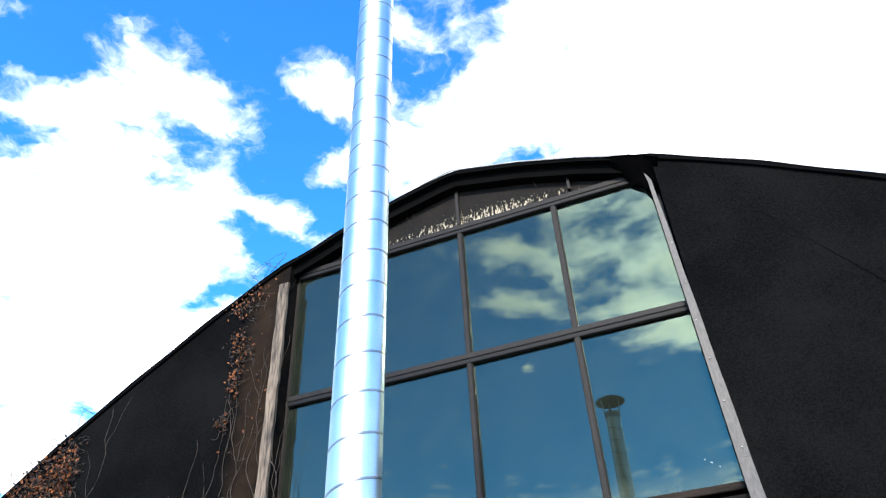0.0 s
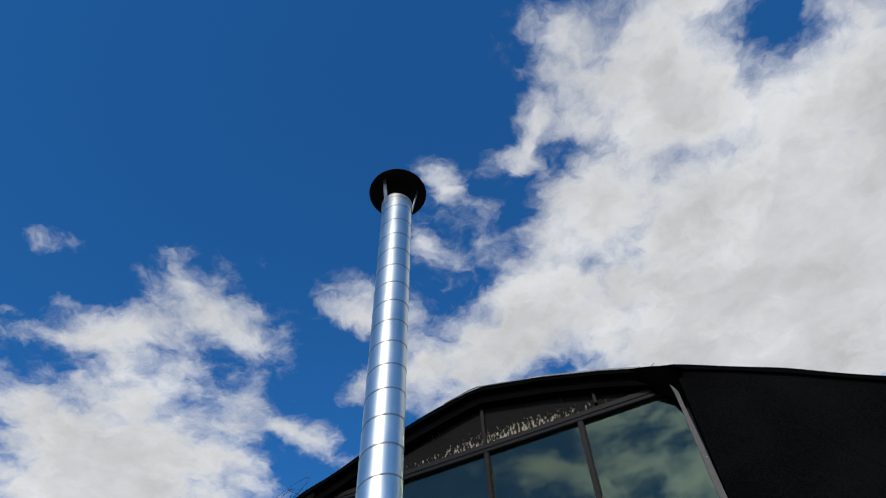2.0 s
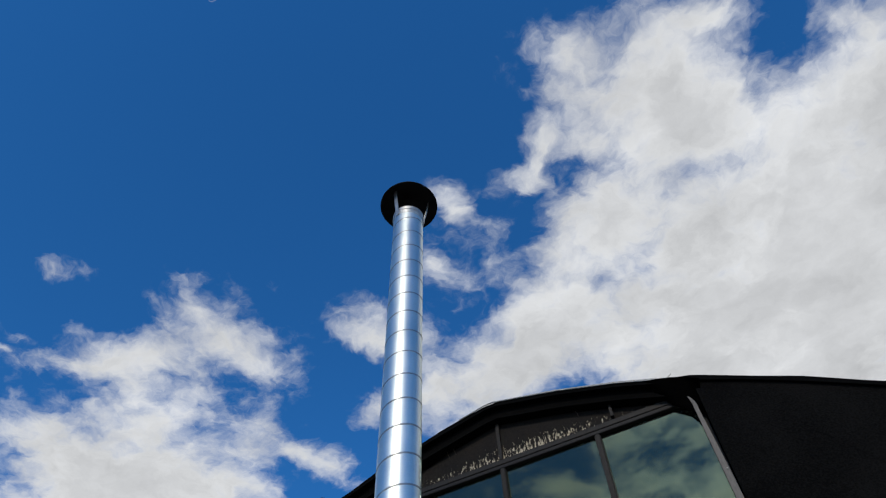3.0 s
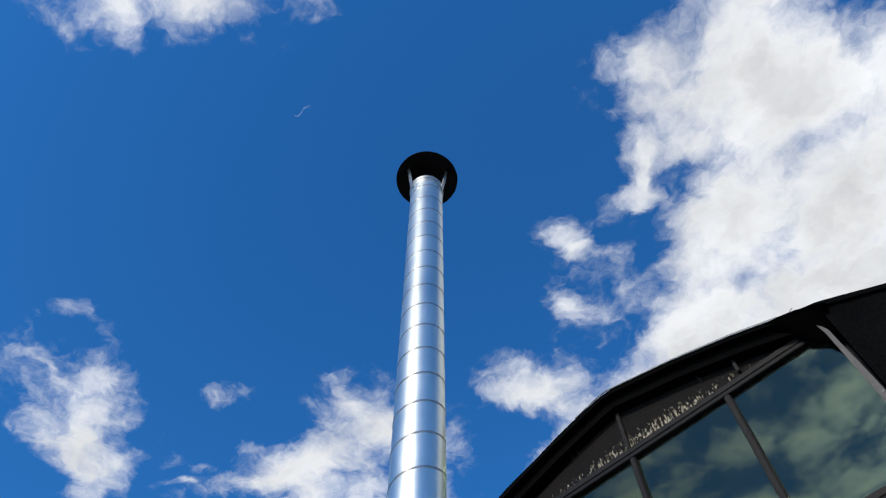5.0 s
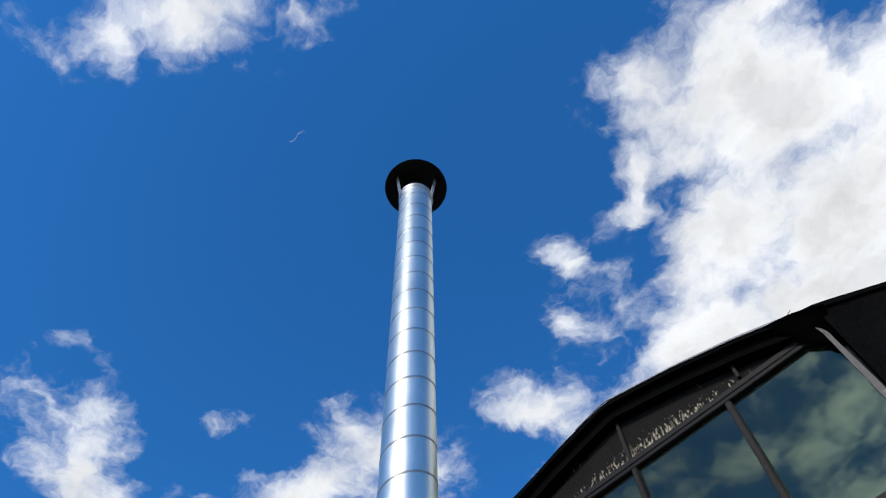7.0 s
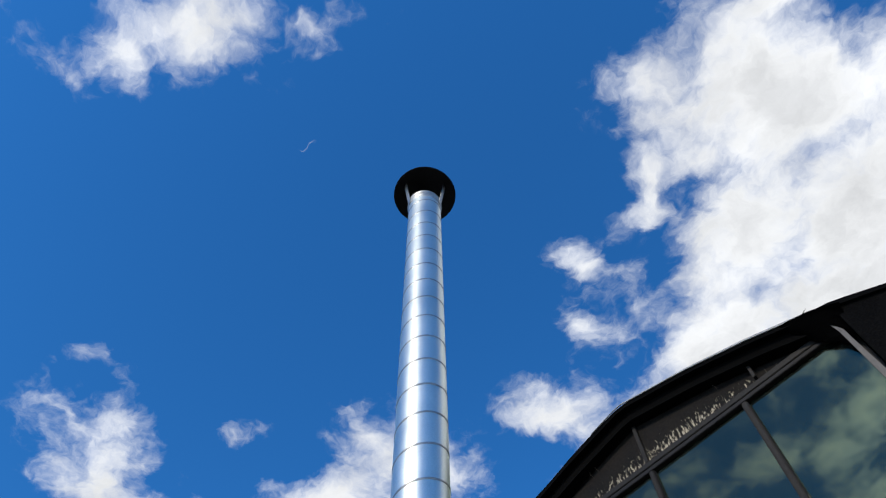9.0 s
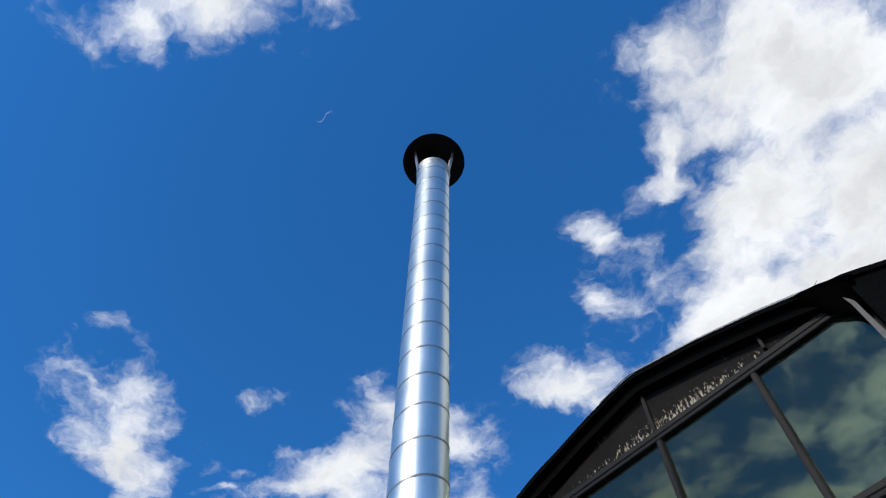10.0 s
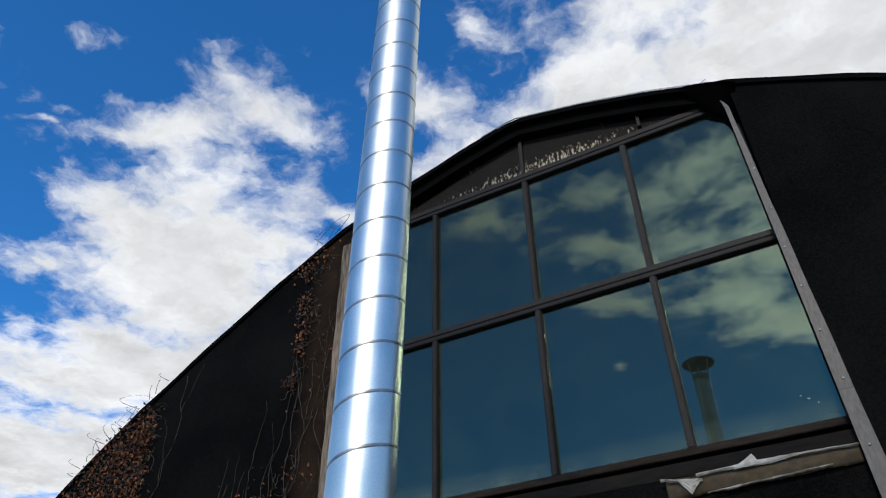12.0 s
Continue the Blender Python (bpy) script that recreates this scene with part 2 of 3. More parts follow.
def vary_by_island(m, dark, light):
    t = m.node_tree
    bsdf = t.nodes["Principled BSDF"]
    geo = t.nodes.new("ShaderNodeNewGeometry")
    cr = t.nodes.new("ShaderNodeValToRGB")
    cr.color_ramp.elements[0].color, cr.color_ramp.elements[1].color = (*dark, 1), (*light, 1)
    cr.color_ramp.elements[0].position, cr.color_ramp.elements[1].position = 0.42, 1.0
    t.links.new(geo.outputs["Random Per Island"], cr.inputs[0])
    t.links.new(cr.outputs[0], bsdf.inputs["Base Color"])


vary_by_island(LEAF, (0.014, 0.006, 0.003), (0.27, 0.082, 0.016))
GROUND = material("gravel_yard", ((0.09, 0.085, 0.075), (0.22, 0.2, 0.18)), 0.95, grain=14, patch=0.4, bump=0.5, bump_depth=0.02)
INSIDE = material("dark_interior_lining", ((0.012, 0.011, 0.010), (0.03, 0.027, 0.024)), 0.9, grain=20, patch=1.0, bump=0.2)


def flaking_paint():
    m = material("flaking_panel_paint", ((0.003, 0.0025, 0.002), (0.014, 0.011, 0.0085)), 0.75, grain=60, patch=5, bump=0.4, spec=0.12)
    t = m.node_tree
    bsdf = t.nodes["Principled BSDF"]
    base = bsdf.inputs["Base Color"].links[0].from_socket
    tc = t.nodes.new("ShaderNodeTexCoord")
    sp = t.nodes.new("ShaderNodeSeparateXYZ")
    t.links.new(tc.outputs["Object"], sp.inputs[0])
    nz = t.nodes.new("ShaderNodeTexNoise")
    mp = t.nodes.new("ShaderNodeMapping")
    mp.inputs["Scale"].default_value = (1.7, 1, 0.55)
    t.links.new(tc.outputs["Object"], mp.inputs["Vector"])
    t.links.new(mp.outputs[0], nz.inputs["Vector"])
    nz.inputs["Scale"].default_value, nz.inputs["Detail"].default_value, nz.inputs["Roughness"].default_value = 28, 8, 0.74
    # flakes remain along the lower part of the sheet, some 4 to 22 cm above the rail
    band = t.nodes.new("ShaderNodeMapRange")
    band.inputs["From Min"].default_value, band.inputs["From Max"].default_value = 0.34, 0.08
    band.inputs["To Min"].default_value, band.inputs["To Max"].default_value = -0.22, 0.10
    t.links.new(sp.outputs[2], band.inputs["Value"])
    add = t.nodes.new("ShaderNodeMath")
    t.links.new(nz.outputs["Fac"], add.inputs[0])
    # most are left near the middle post
    side = t.nodes.new("ShaderNodeMath")
    side.operation = "ADD"
    side.inputs[1].default_value = 0.65
    t.links.new(sp.outputs[0], side.inputs[0])
    square = t.nodes.new("ShaderNodeMath")
    square.operation = "MULTIPLY"
    t.links.new(side.outputs[0], square.inputs[0])
    t.links.new(side.outputs[0], square.inputs[1])
    thin = t.nodes.new("ShaderNodeMath")
    thin.operation = "MULTIPLY_ADD"
    thin.inputs[1].default_value = -0.13
    t.links.new(square.outputs[0], thin.inputs[0])
    t.links.new(band.outputs[0], thin.inputs[2])
    t.links.new(thin.outputs[0], add.inputs[1])
    step = t.nodes.new("ShaderNodeMapRange")
    step.inputs["From Min"].default_value, step.inputs["From Max"].default_value = 0.582, 0.64
    t.links.new(add.outputs[0], step.inputs["Value"])
    mx = t.nodes.new("ShaderNodeMix")
    mx.data_type = "RGBA"
    mx.inputs["B"].default_value = (0.40, 0.34, 0.24, 1)
    t.links.new(step.outputs[0], mx.inputs["Factor"])
    t.links.new(base, mx.inputs["A"])
    t.links.new(mx.outputs["Result"], bsdf.inputs["Base Color"])
    return m


PANEL = flaking_paint()


def coated_glass():
    """Solar-control glazing: a greenish part mirror over clear glass, with a dusty film."""
    m = bpy.data.materials.new("coated_window_glass")
    m.use_nodes = True
    t = m.node_tree
    t.nodes.clear()
    out = t.nodes.new("ShaderNodeOutputMaterial")
    gloss = t.nodes.new("ShaderNodeBsdfGlossy")
    gloss.inputs["Color"].default_value = (0.68, 0.90, 0.68, 1)
    gloss.inputs["Roughness"].default_value = 0.012
    clear = t.nodes.new("ShaderNodeBsdfTransparent")
    clear.inputs["Color"].default_value = (0.10, 0.13, 0.12, 1)
    mirror = t.nodes.new("ShaderNodeMixShader")
    mirror.inputs[0].default_value = 0.097
    t.links.new(clear.outputs[0], mirror.inputs[1])
    t.links.new(gloss.outputs[0], mirror.inputs[2])
    dust = t.nodes.new("ShaderNodeBsdfDiffuse")
    dust.inputs["Color"].default_value = (0.15, 0.185, 0.135, 1)
    tc = t.nodes.new("ShaderNodeTexCoord")
    nz = t.nodes.new("ShaderNodeTexNoise")
    nz.inputs["Scale"].default_value, nz.inputs["Detail"].default_value = 5, 7
    t.links.new(tc.outputs["Object"], nz.inputs["Vector"])
    film = t.nodes.new("ShaderNodeMapRange")
    film.inputs["From Min"].default_value, film.inputs["From Max"].default_value = 0.35, 0.8
    film.inputs["To Min"].default_value, film.inputs["To Max"].default_value = 0.05, 0.095
    t.links.new(nz.outputs["Fac"], film.inputs["Value"])
    sp = t.nodes.new("ShaderNodeSeparateXYZ")
    t.links.new(tc.outputs["Object"], sp.inputs[0])
    low = t.nodes.new("ShaderNodeMapRange")
    low.inputs["From Min"].default_value, low.inputs["From Max"].default_value = 3.24, 3.40
    low.inputs["To Min"].default_value, low.inputs["To Max"].default_value = 0.55, 0.0
    t.links.new(sp.outputs[2], low.inputs["Value"])
    dusty = t.nodes.new("ShaderNodeMath")
    dusty.operation = "MULTIPLY_ADD"
    t.links.new(low.outputs[0], dusty.inputs[0])
    t.links.new(nz.outputs["Fac"], dusty.inputs[1])
    t.links.new(film.outputs[0], dusty.inputs[2])
    film = dusty
    both = t.nodes.new("ShaderNodeMixShader")
    t.links.new(film.outputs[0], both.inputs[0])
    t.links.new(mirror.outputs[0], both.inputs[1])
    t.links.new(dust.outputs[0], both.inputs[2])
    t.links.new(both.outputs[0], out.inputs["Surface"])
    return m


GLASS = coated_glass()


# ---- building blocks ----
def mesh_object(name, bm, mat, smooth=False):
    me = bpy.data.meshes.new(name)
    bm.normal_update()
    bm.to_mesh(me)
    bm.free()
    me.materials.append(mat)
    if smooth:
        for p in me.polygons:
            p.use_smooth = True
    return new(name, me)


def part(name, bm, mat, parent, label="", smooth=False):
    """One mesh under a thing, given in world metres; the part keeps its world place."""
    ob = mesh_object(name, bm, mat, smooth)
    ob.parent = parent
    ob.matrix_parent_inverse = parent.matrix_basis.inverted()
    if label:
        tagged(ob, label)
    return ob


def thing(name, place, label, category, group="", kind=""):
    ob = new(name)
    ob.empty_display_size = 0.2
    ob.matrix_basis = Matrix.Translation(place)
    return tagged(ob, label, category, group, kind)


def box(x0, x1, y0, y1, z0, z1, bevel=0.0, bm=None):
    bm = bm or bmesh.new()
    made = bmesh.ops.create_cube(bm, size=1, matrix=Matrix.Translation(((x0 + x1) / 2, (y0 + y1) / 2, (z0 + z1) / 2)) @ Matrix.Diagonal((x1 - x0, y1 - y0, z1 - z0, 1)))
    if bevel:
        edges = list({e for v in made["verts"] for e in v.link_edges})
        bmesh.ops.bevel(bm, geom=edges, offset=bevel, segments=2, affect="EDGES")
    return bm


def slab(outline, y0, y1, bm=None):
    """A plate cut to an outline of (x, z), between two depths."""
    bm = bm or bmesh.new()
    front = [bm.verts.new((x, y0, z)) for x, z in outline]
    back = [bm.verts.new((x, y1, z)) for x, z in outline]
    bm.faces.new(front)
    bm.faces.new(back[::-1])
    for i in range(len(outline)):
        j = (i + 1) % len(outline)
        bm.faces.new((front[j], front[i], back[i], back[j]))
    bmesh.ops.recalc_face_normals(bm, faces=bm.faces[:])
    return bm


def tube(points, radii, sides=6, bm=None):
    """A bent round bar along points."""
    bm = bm or bmesh.new()
    rings = []
    pts = [Vector(p) for p in points]
    for i, p in enumerate(pts):
        way = (pts[min(i + 1, len(pts) - 1)] - pts[max(i - 1, 0)]).normalized()
        side = way.orthogonal().normalized()
        other = way.cross(side)
        r = radii[i] if isinstance(radii, (list, tuple)) else radii
        rings.append([bm.verts.new(p + (side * math.cos(a) + other * math.sin(a)) * r) for a in (2 * math.pi * k / sides for k in range(sides))])
    for a, b in zip(rings, rings[1:]):
        # turn the ring so that the bar does not twist
        shift = min(range(sides), key=lambda k: (b[k].co - a[0].co).length)
        for k in range(sides):
            bm.faces.new((a[k], a[(k + 1) % sides], b[(k + 1 + shift) % sides], b[(k + shift) % sides]))
    bm.faces.new(rings[0][::-1])
    bm.faces.new(rings[-1])
    return bm


# ---- the arched hall ----
MID = -0.82          # ridge line
WALL_Y = -0.09       # face of the gable wall
WIN_L, WIN_R = -2.41, 0.79
ARCH = [(0.0, 6.325), (0.6, 6.185), (1.1, 6.03), (1.41, 5.91), (1.67, 5.825), (2.02, 5.65), (2.36, 5.46), (2.85, 5.165), (3.3, 4.88), (3.8, 4.55), (4.25, 4.22), (4.65, 3.88), (5.0, 3.4), (5.3, 2.6), (5.5, 1.4), (5.6, 0.0)]


def arch_z(x):
    d = abs(x - MID)
    for (a, za), (b, zb) in zip(ARCH, ARCH[1:]):
        if a <= d <= b:
            return za + (zb - za) * (d - a) / (b - a)
    return 0.0


def arch_run(x0, x1, step=0.12, drop=0.0):
    n = max(2, int(abs(x1 - x0) / step))
    return [(x0 + (x1 - x0) * i / n, arch_z(x0 + (x1 - x0) * i / n) - drop) for i in range(n + 1)]


ground_bm = bmesh.new()
bmesh.ops.create_grid(ground_bm, x_segments=8, y_segments=8, size=600)
ground = tagged(mesh_object("ground", ground_bm, GROUND), "pale trodden gravel yard round the hall", "ground", kind="structure")

ROOF_T = 0.045
left_edge, right_edge = MID - 5.6, MID + 5.6
wall_left = tagged(mesh_object("wall_front_west", slab([(WIN_L - 0.005, 0.0)] + [(left_edge, 0.0)] + arch_run(left_edge, WIN_L - 0.005, drop=ROOF_T), WALL_Y, 0.16), FELT),
                   "gable wall covered in black bitumen felt, overgrown with dead vine", "wall", kind="structure")
wall_right = tagged(mesh_object("wall_front_east", slab([(right_edge, 0.0), (WIN_R + 0.05, 0.0)] + arch_run(WIN_R + 0.05, right_edge, drop=ROOF_T), WALL_Y, 0.16), FELT),
                    "gable wall covered in rough black bitumen felt", "wall", kind="structure")
wall_low = tagged(mesh_object("wall_front_low", box(WIN_L, WIN_R + 0.045, WALL_Y + 0.06, 0.16, 0.0, 3.084), FELT),
                  "black felted wall below the window sill", "wall", kind="structure")
back = tagged(mesh_object("wall_back", slab([(left_edge, 0.0), (right_edge, 0.0)] + arch_run(right_edge, left_edge, drop=ROOF_T), 8.8, 9.0), INSIDE),
              "dark rear gable wall of the hall", "wall", kind="structure")
inner_floor = tagged(mesh_object("floor", box(left_edge + 0.05, right_edge - 0.05, 0.17, 8.79, 0.004, 0.05), INSIDE), "dark floor inside the hall", "floor", kind="structure")

# roof shell, its felt folded over the front edge
roof_bm = bmesh.new()
profile = arch_run(left_edge, right_edge, 0.1)
rows = []
for y in (WALL_Y - 0.022, WALL_Y + 0.3, 2.0, 4.0, 6.0, 9.02):
    rows.append(([roof_bm.verts.new((x, y, z + 0.006 * math.sin(x * 9.1 + y))) for x, z in profile],
                 [roof_bm.verts.new((x, y, max(z - ROOF_T, -0.001) if z > 0.05 else -0.001)) for x, z in profile]))
for (ta, ba), (tb, bb) in zip(rows, rows[1:]):
    for i in range(len(profile) - 1):
        roof_bm.faces.new((ta[i], ta[i + 1], tb[i + 1], tb[i]))
        roof_bm.faces.new((ba[i + 1], ba[i], bb[i], bb[i + 1]))
for top, bottom in (rows[0], rows[-1]):
    for i in range(len(profile) - 1):
        roof_bm.faces.new((top[i + 1], top[i], bottom[i], bottom[i + 1]))
bmesh.ops.recalc_face_normals(roof_bm, faces=roof_bm.faces[:])
roof = tagged(mesh_object("roof", roof_bm, FELT_EDGE_SHADE), "black felt arched roof of the hall", "roof", kind="structure")

# pale metal drip edge along the ridge part of the rim
edge_bm = bmesh.new()
run = arch_run(MID - 0.30, 0.60, 0.08)
slab_pts = [(x, z + 0.004 + 0.004 * max(0.0, x)) for x, z in run] + [(x, z - 0.003 - 0.008 * max(0.0, min(1.0, x + 0.9))) for x, z in reversed(run)]
drip = tagged(mesh_object("trim_drip_edge", slab(slab_pts, WALL_Y - 0.032, WALL_Y - 0.0235), PALE_STRIP), "thin pale metal drip edge on the roof rim", "trim", kind="structure")

# ---- the big window ----
TOP, MIDR, SILL = 5.757, 4.500, 3.262
COLS = [WIN_L, -1.65, -0.82, 0.0, WIN_R + 0.045]
GLASS_Y = 0.045
window = thing("window_1", (MID, 0.05, SILL), "large gable window of eight reflecting panes in weathered dark frames", "window", kind="structure")


def bar(name, x0, x1, z0, z1, y0=0.0, mat=STEEL_FRAME, label=""):
    return part(name, box(x0, x1, y0, 0.11, z0, z1, 0.004), mat, window, label)


for z, h in ((TOP, 0.05), (MIDR, 0.045)):
    bar("rail", WIN_L + 0.03, WIN_R + 0.012, z - h / 2, z + h / 2)
    # black strip stands in for the shaded underside of the rail
    bar("gasket_shade", WIN_L + 0.03, WIN_R + 0.012, z - h / 2 - 0.036, z - h / 2, 0.006, CAP_BLACK, "black line of gasket and shade along the frame bar")
bar("rail", WIN_L + 0.03, WIN_R + 0.012, SILL - 0.055, SILL - 0.01, 0.005, SILL_WOOD, "weathered brown wooden bottom rail")
for x in COLS[1:-1]:
    for z0, z1 in ((SILL - 0.01, MIDR - 0.0585), (MIDR + 0.0225, TOP - 0.061)):
        bar("mullion", x - 0.016, x + 0.016, z0, z1, 0.006)
        for e in (x - 0.0195, x + 0.0195):
            # gasket and the shade of the recess drawn as one black line
            bar("gasket_shade", e - 0.0035, e + 0.0035, z0, z1, 0.012, CAP_BLACK, "black line of gasket and shade along the frame bar")
for x in (WIN_L + 0.015, WIN_R + 0.0275):
    bar("jamb", x - 0.015, x + 0.015, SILL - 0.05, TOP + 0.024, 0.03)
for i, (x0, x1) in enumerate(zip(COLS, COLS[1:])):
    for j, (z0, z1) in enumerate(((SILL, MIDR), (MIDR, TOP))):
        turn = random.Random(i * 2 + j)
        bm = box(x0 + 0.012, x1 - 0.012, -0.003, 0.003, z0 - 0.02, z1 - 0.02)
        centre = Vector(((x0 + x1) / 2, 0, (z0 + z1) / 2))
        sag = Matrix.Translation((0, GLASS_Y, 0)) @ Matrix.Translation(centre) @ Euler((radians(turn.uniform(-0.12, 0.12)), 0, radians(turn.uniform(-0.12, 0.12) - 0.25))).to_matrix().to_4x4() @ Matrix.Translation(-centre)
        bm.transform(sag)
        pane = part("pane", bm, GLASS, window, "dusty greenish reflecting glass")
        pane.visible_shadow = False

# small white specks on the end pane
for x, z, w, h in ((0.654, 3.400, 0.009, 0.0035), (0.620, 3.424, 0.005, 0.003), (0.694, 3.367, 0.004, 0.0025)):
    bm = bmesh.new()
    bmesh.ops.create_icosphere(bm, subdivisions=2, radius=1.0, matrix=Matrix.Translation((x, 0.040, z)) @ Matrix.Rotation(0.4, 4, "Y") @ Matrix.Diagonal((w, 0.0015, h, 1)))
    part("white_speck", bm, MEMBRANE, window, "small white speck on the glass", True)

# boarding below the rail
board = tagged(mesh_object("trim_sill_board", box(WIN_L, WIN_R + 0.045, -0.02, 0.1, 3.085, SILL - 0.092, 0.005), BLACK_BOARD), "dark stained board below the window", "trim", kind="structure")

# arched rib under the roof rim over the window; its black holds the overhang shadow
rib_top = arch_run(WIN_L + 0.001, WIN_R + 0.044, 0.1, drop=ROOF_T + 0.001)
rib_low = arch_run(WIN_R + 0.044, WIN_L + 0.001, 0.1, drop=0.138)
rib = tagged(mesh_object("trim_arch_rib", slab(rib_top + rib_low, WALL_Y + 0.035, 0.1), FELT_EDGE_SHADE), "black felted arch rib over the window, rim shadow in its colour", "trim", kind="structure")

# flaking sheets between the top rail and the roof
for x0, x1 in ((WIN_L + 0.01, MID - 0.016), (MID + 0.016, WIN_R + 0.04)):
    run = arch_run(x1, x0, 0.1, drop=0.142)
    bm = slab([(x0, TOP + 0.026), (x1, TOP + 0.026)] + run, 0.03, 0.06)
    bm.transform(Matrix.Translation((0, 0, -TOP)))
    ob = mesh_object("spandrel_panel", bm, PANEL)
    ob.location = (0, 0, TOP)
    ob.parent = window
    ob.matrix_parent_inverse = window.matrix_basis.inverted()
    tagged(ob, "dark sheet with pale flaking paint")
bar("post", MID - 0.015, MID + 0.015, TOP + 0.026, arch_z(MID) - 0.15)
bracket = bmesh.new()
box(0.152, 0.176, -0.012, 0.03, TOP + 0.05, TOP + 0.20, 0.003, bracket)
part("bracket", bracket, STEEL_FRAME, window)

# ---- edge trims of the opening ----
strip = thing("trim_metal_strip", (0.86, WALL_Y, 2.2), "grey oxidised metal strip screwed along the felt edge", "trim", kind="structure")


def strip_edges(z):
    """The strip narrows upwards: its inner and outer edge."""
    return 0.805 - 0.0135 * (z - 3.05), 0.885 - 0.034 * (z - 3.05) + 0.0015 * math.sin(z * 9)


cuts = [2.2, 3.35, 4.55, 5.55]
for n, (z0, z1) in enumerate(zip(cuts, cuts[1:])):
    heights = [z0 + (z1 + 0.02 - z0) * k / 8 for k in range(9)]
    outline = [(strip_edges(z)[0], z) for z in heights][::-1] + [(strip_edges(z)[1], z) for z in heights]
    part("strip", slab(outline, WALL_Y - 0.006 - 0.002 * n, WALL_Y - 0.001), STRIP, strip)
tip = strip_edges(5.57)
part("strip", slab([(tip[0], 5.57), (tip[1], 5.57), (tip[1] - 0.018, 5.62), (tip[0] - 0.012, 5.66)], WALL_Y - 0.012, WALL_Y - 0.004), STRIP, strip, "bent strip end")
rng = random.Random(4)
for k in range(9):
    z = 2.45 + k * 0.31 + rng.uniform(-0.03, 0.03)
    bm = bmesh.new()
    x = sum(strip_edges(z)) / 2 + rng.uniform(-0.012, 0.012)
    bmesh.ops.create_cone(bm, segments=8, radius1=0.006, radius2=0.003, depth=0.004, cap_ends=True, matrix=Matrix.Translation((x, WALL_Y - 0.0145, z)) @ Euler((radians(90), 0, 0)).to_matrix().to_4x4())
    part("screw", bm, SCREW, strip)

left_board = thing("trim_wooden_board", (WIN_L - 0.04, WALL_Y, 2.2), "weathered grey-brown wooden board beside the window, cracked", "trim", kind="structure")
bm = bmesh.new()
pts_l = [(WIN_L - 0.088 + 0.004 * math.sin(i * 1.7), 2.0 + i * 0.12) for i in range(31)]
pts_r = [(WIN_L + 0.002 + 0.005 * math.sin(i * 2.3 + 1), 2.0 + i * 0.12) for i in range(31)]
slab(pts_r[::1] + pts_l[::-1], WALL_Y - 0.03, WALL_Y - 0.001, bm)
part("board", bm, BOARD, left_board)

# felt flap hanging over the upper corner of the opening
flap_bm = bmesh.new()
flap_top = [(0.50, 5.93), (0.60, 5.895), (0.70, 5.855), (0.80, 5.81), (0.90, 5.76)]
flap_low = [(0.56, 5.82), (0.62, 5.71), (0.68, 5.65), (0.735, 5.61), (0.80, 5.47)]
grid = []
for s in range(7):
    f = s / 6
    grid.append([flap_bm.verts.new((a[0] + (b[0] - a[0]) * f + 0.006 * math.sin(7 * f + i), WALL_Y - 0.03 + 0.1 * f - 0.018 * math.sin(f * 3.1 + i * 0.7), a[1] + (b[1] - a[1]) * f)) for i, (a, b) in enumerate(zip(flap_top, flap_low))])
for a, b in zip(grid, grid[1:]):
    for i in range(4):
        flap_bm.faces.new((a[i], b[i], b[i + 1], a[i + 1]))
bmesh.ops.solidify(flap_bm, geom=flap_bm.faces[:], thickness=0.008)
flap = tagged(mesh_object("felt_flap", flap_bm, FELT_EDGE_SHADE, True), "loose fold of black felt over the window corner", "felt", kind="structure")

# torn membrane below the sill
mem = thing("torn_membrane", (0.3, -0.05, 3.06), "torn crumpled white membrane hanging below the window sill", "membrane")
rng = random.Random(11)


def ragged_strip(x0, x1, top, low, y, fold, n=90, rows_n=6, seed=1, crush=0.6):
    """A limp torn sheet: long soft wrinkles, frayed edges."""
    r = random.Random(seed)
    bm = bmesh.new()
    net = []
    for i in range(n + 1):
        f = i / n
        x = x0 + (x1 - x0) * f
        zt = top(f) + 0.006 * crush * noise.noise(Vector((x * 14, seed, 0)))
        zl = low(f) + 0.016 * crush * noise.noise(Vector((x * 9, seed, 5))) + 0.006 * crush * noise.noise(Vector((x * 40, seed, 9)))
        col = []
        for k in range(rows_n + 1):
            g = k / rows_n
            wrinkle = noise.noise(Vector((x * 7 + g * 2.5, seed * 3.1, g * 4))) * 0.012 + abs(noise.noise(Vector((x * 22 + g * 9, seed, g * 13)))) * 0.012 + noise.noise(Vector((x * 60 + g * 20, seed, g * 30))) * 0.004
            col.append(bm.verts.new((x, y - fold * math.sin(g * 3.1) - wrinkle * crush, zt + (zl - zt) * g)))
        net.append(col)
    for a, b in zip(net, net[1:]):
        for k in range(rows_n):
            bm.faces.new((a[k], a[k + 1], b[k + 1], b[k]))
    bmesh.ops.solidify(bm, geom=bm.faces[:], thickness=0.002)
    return bm


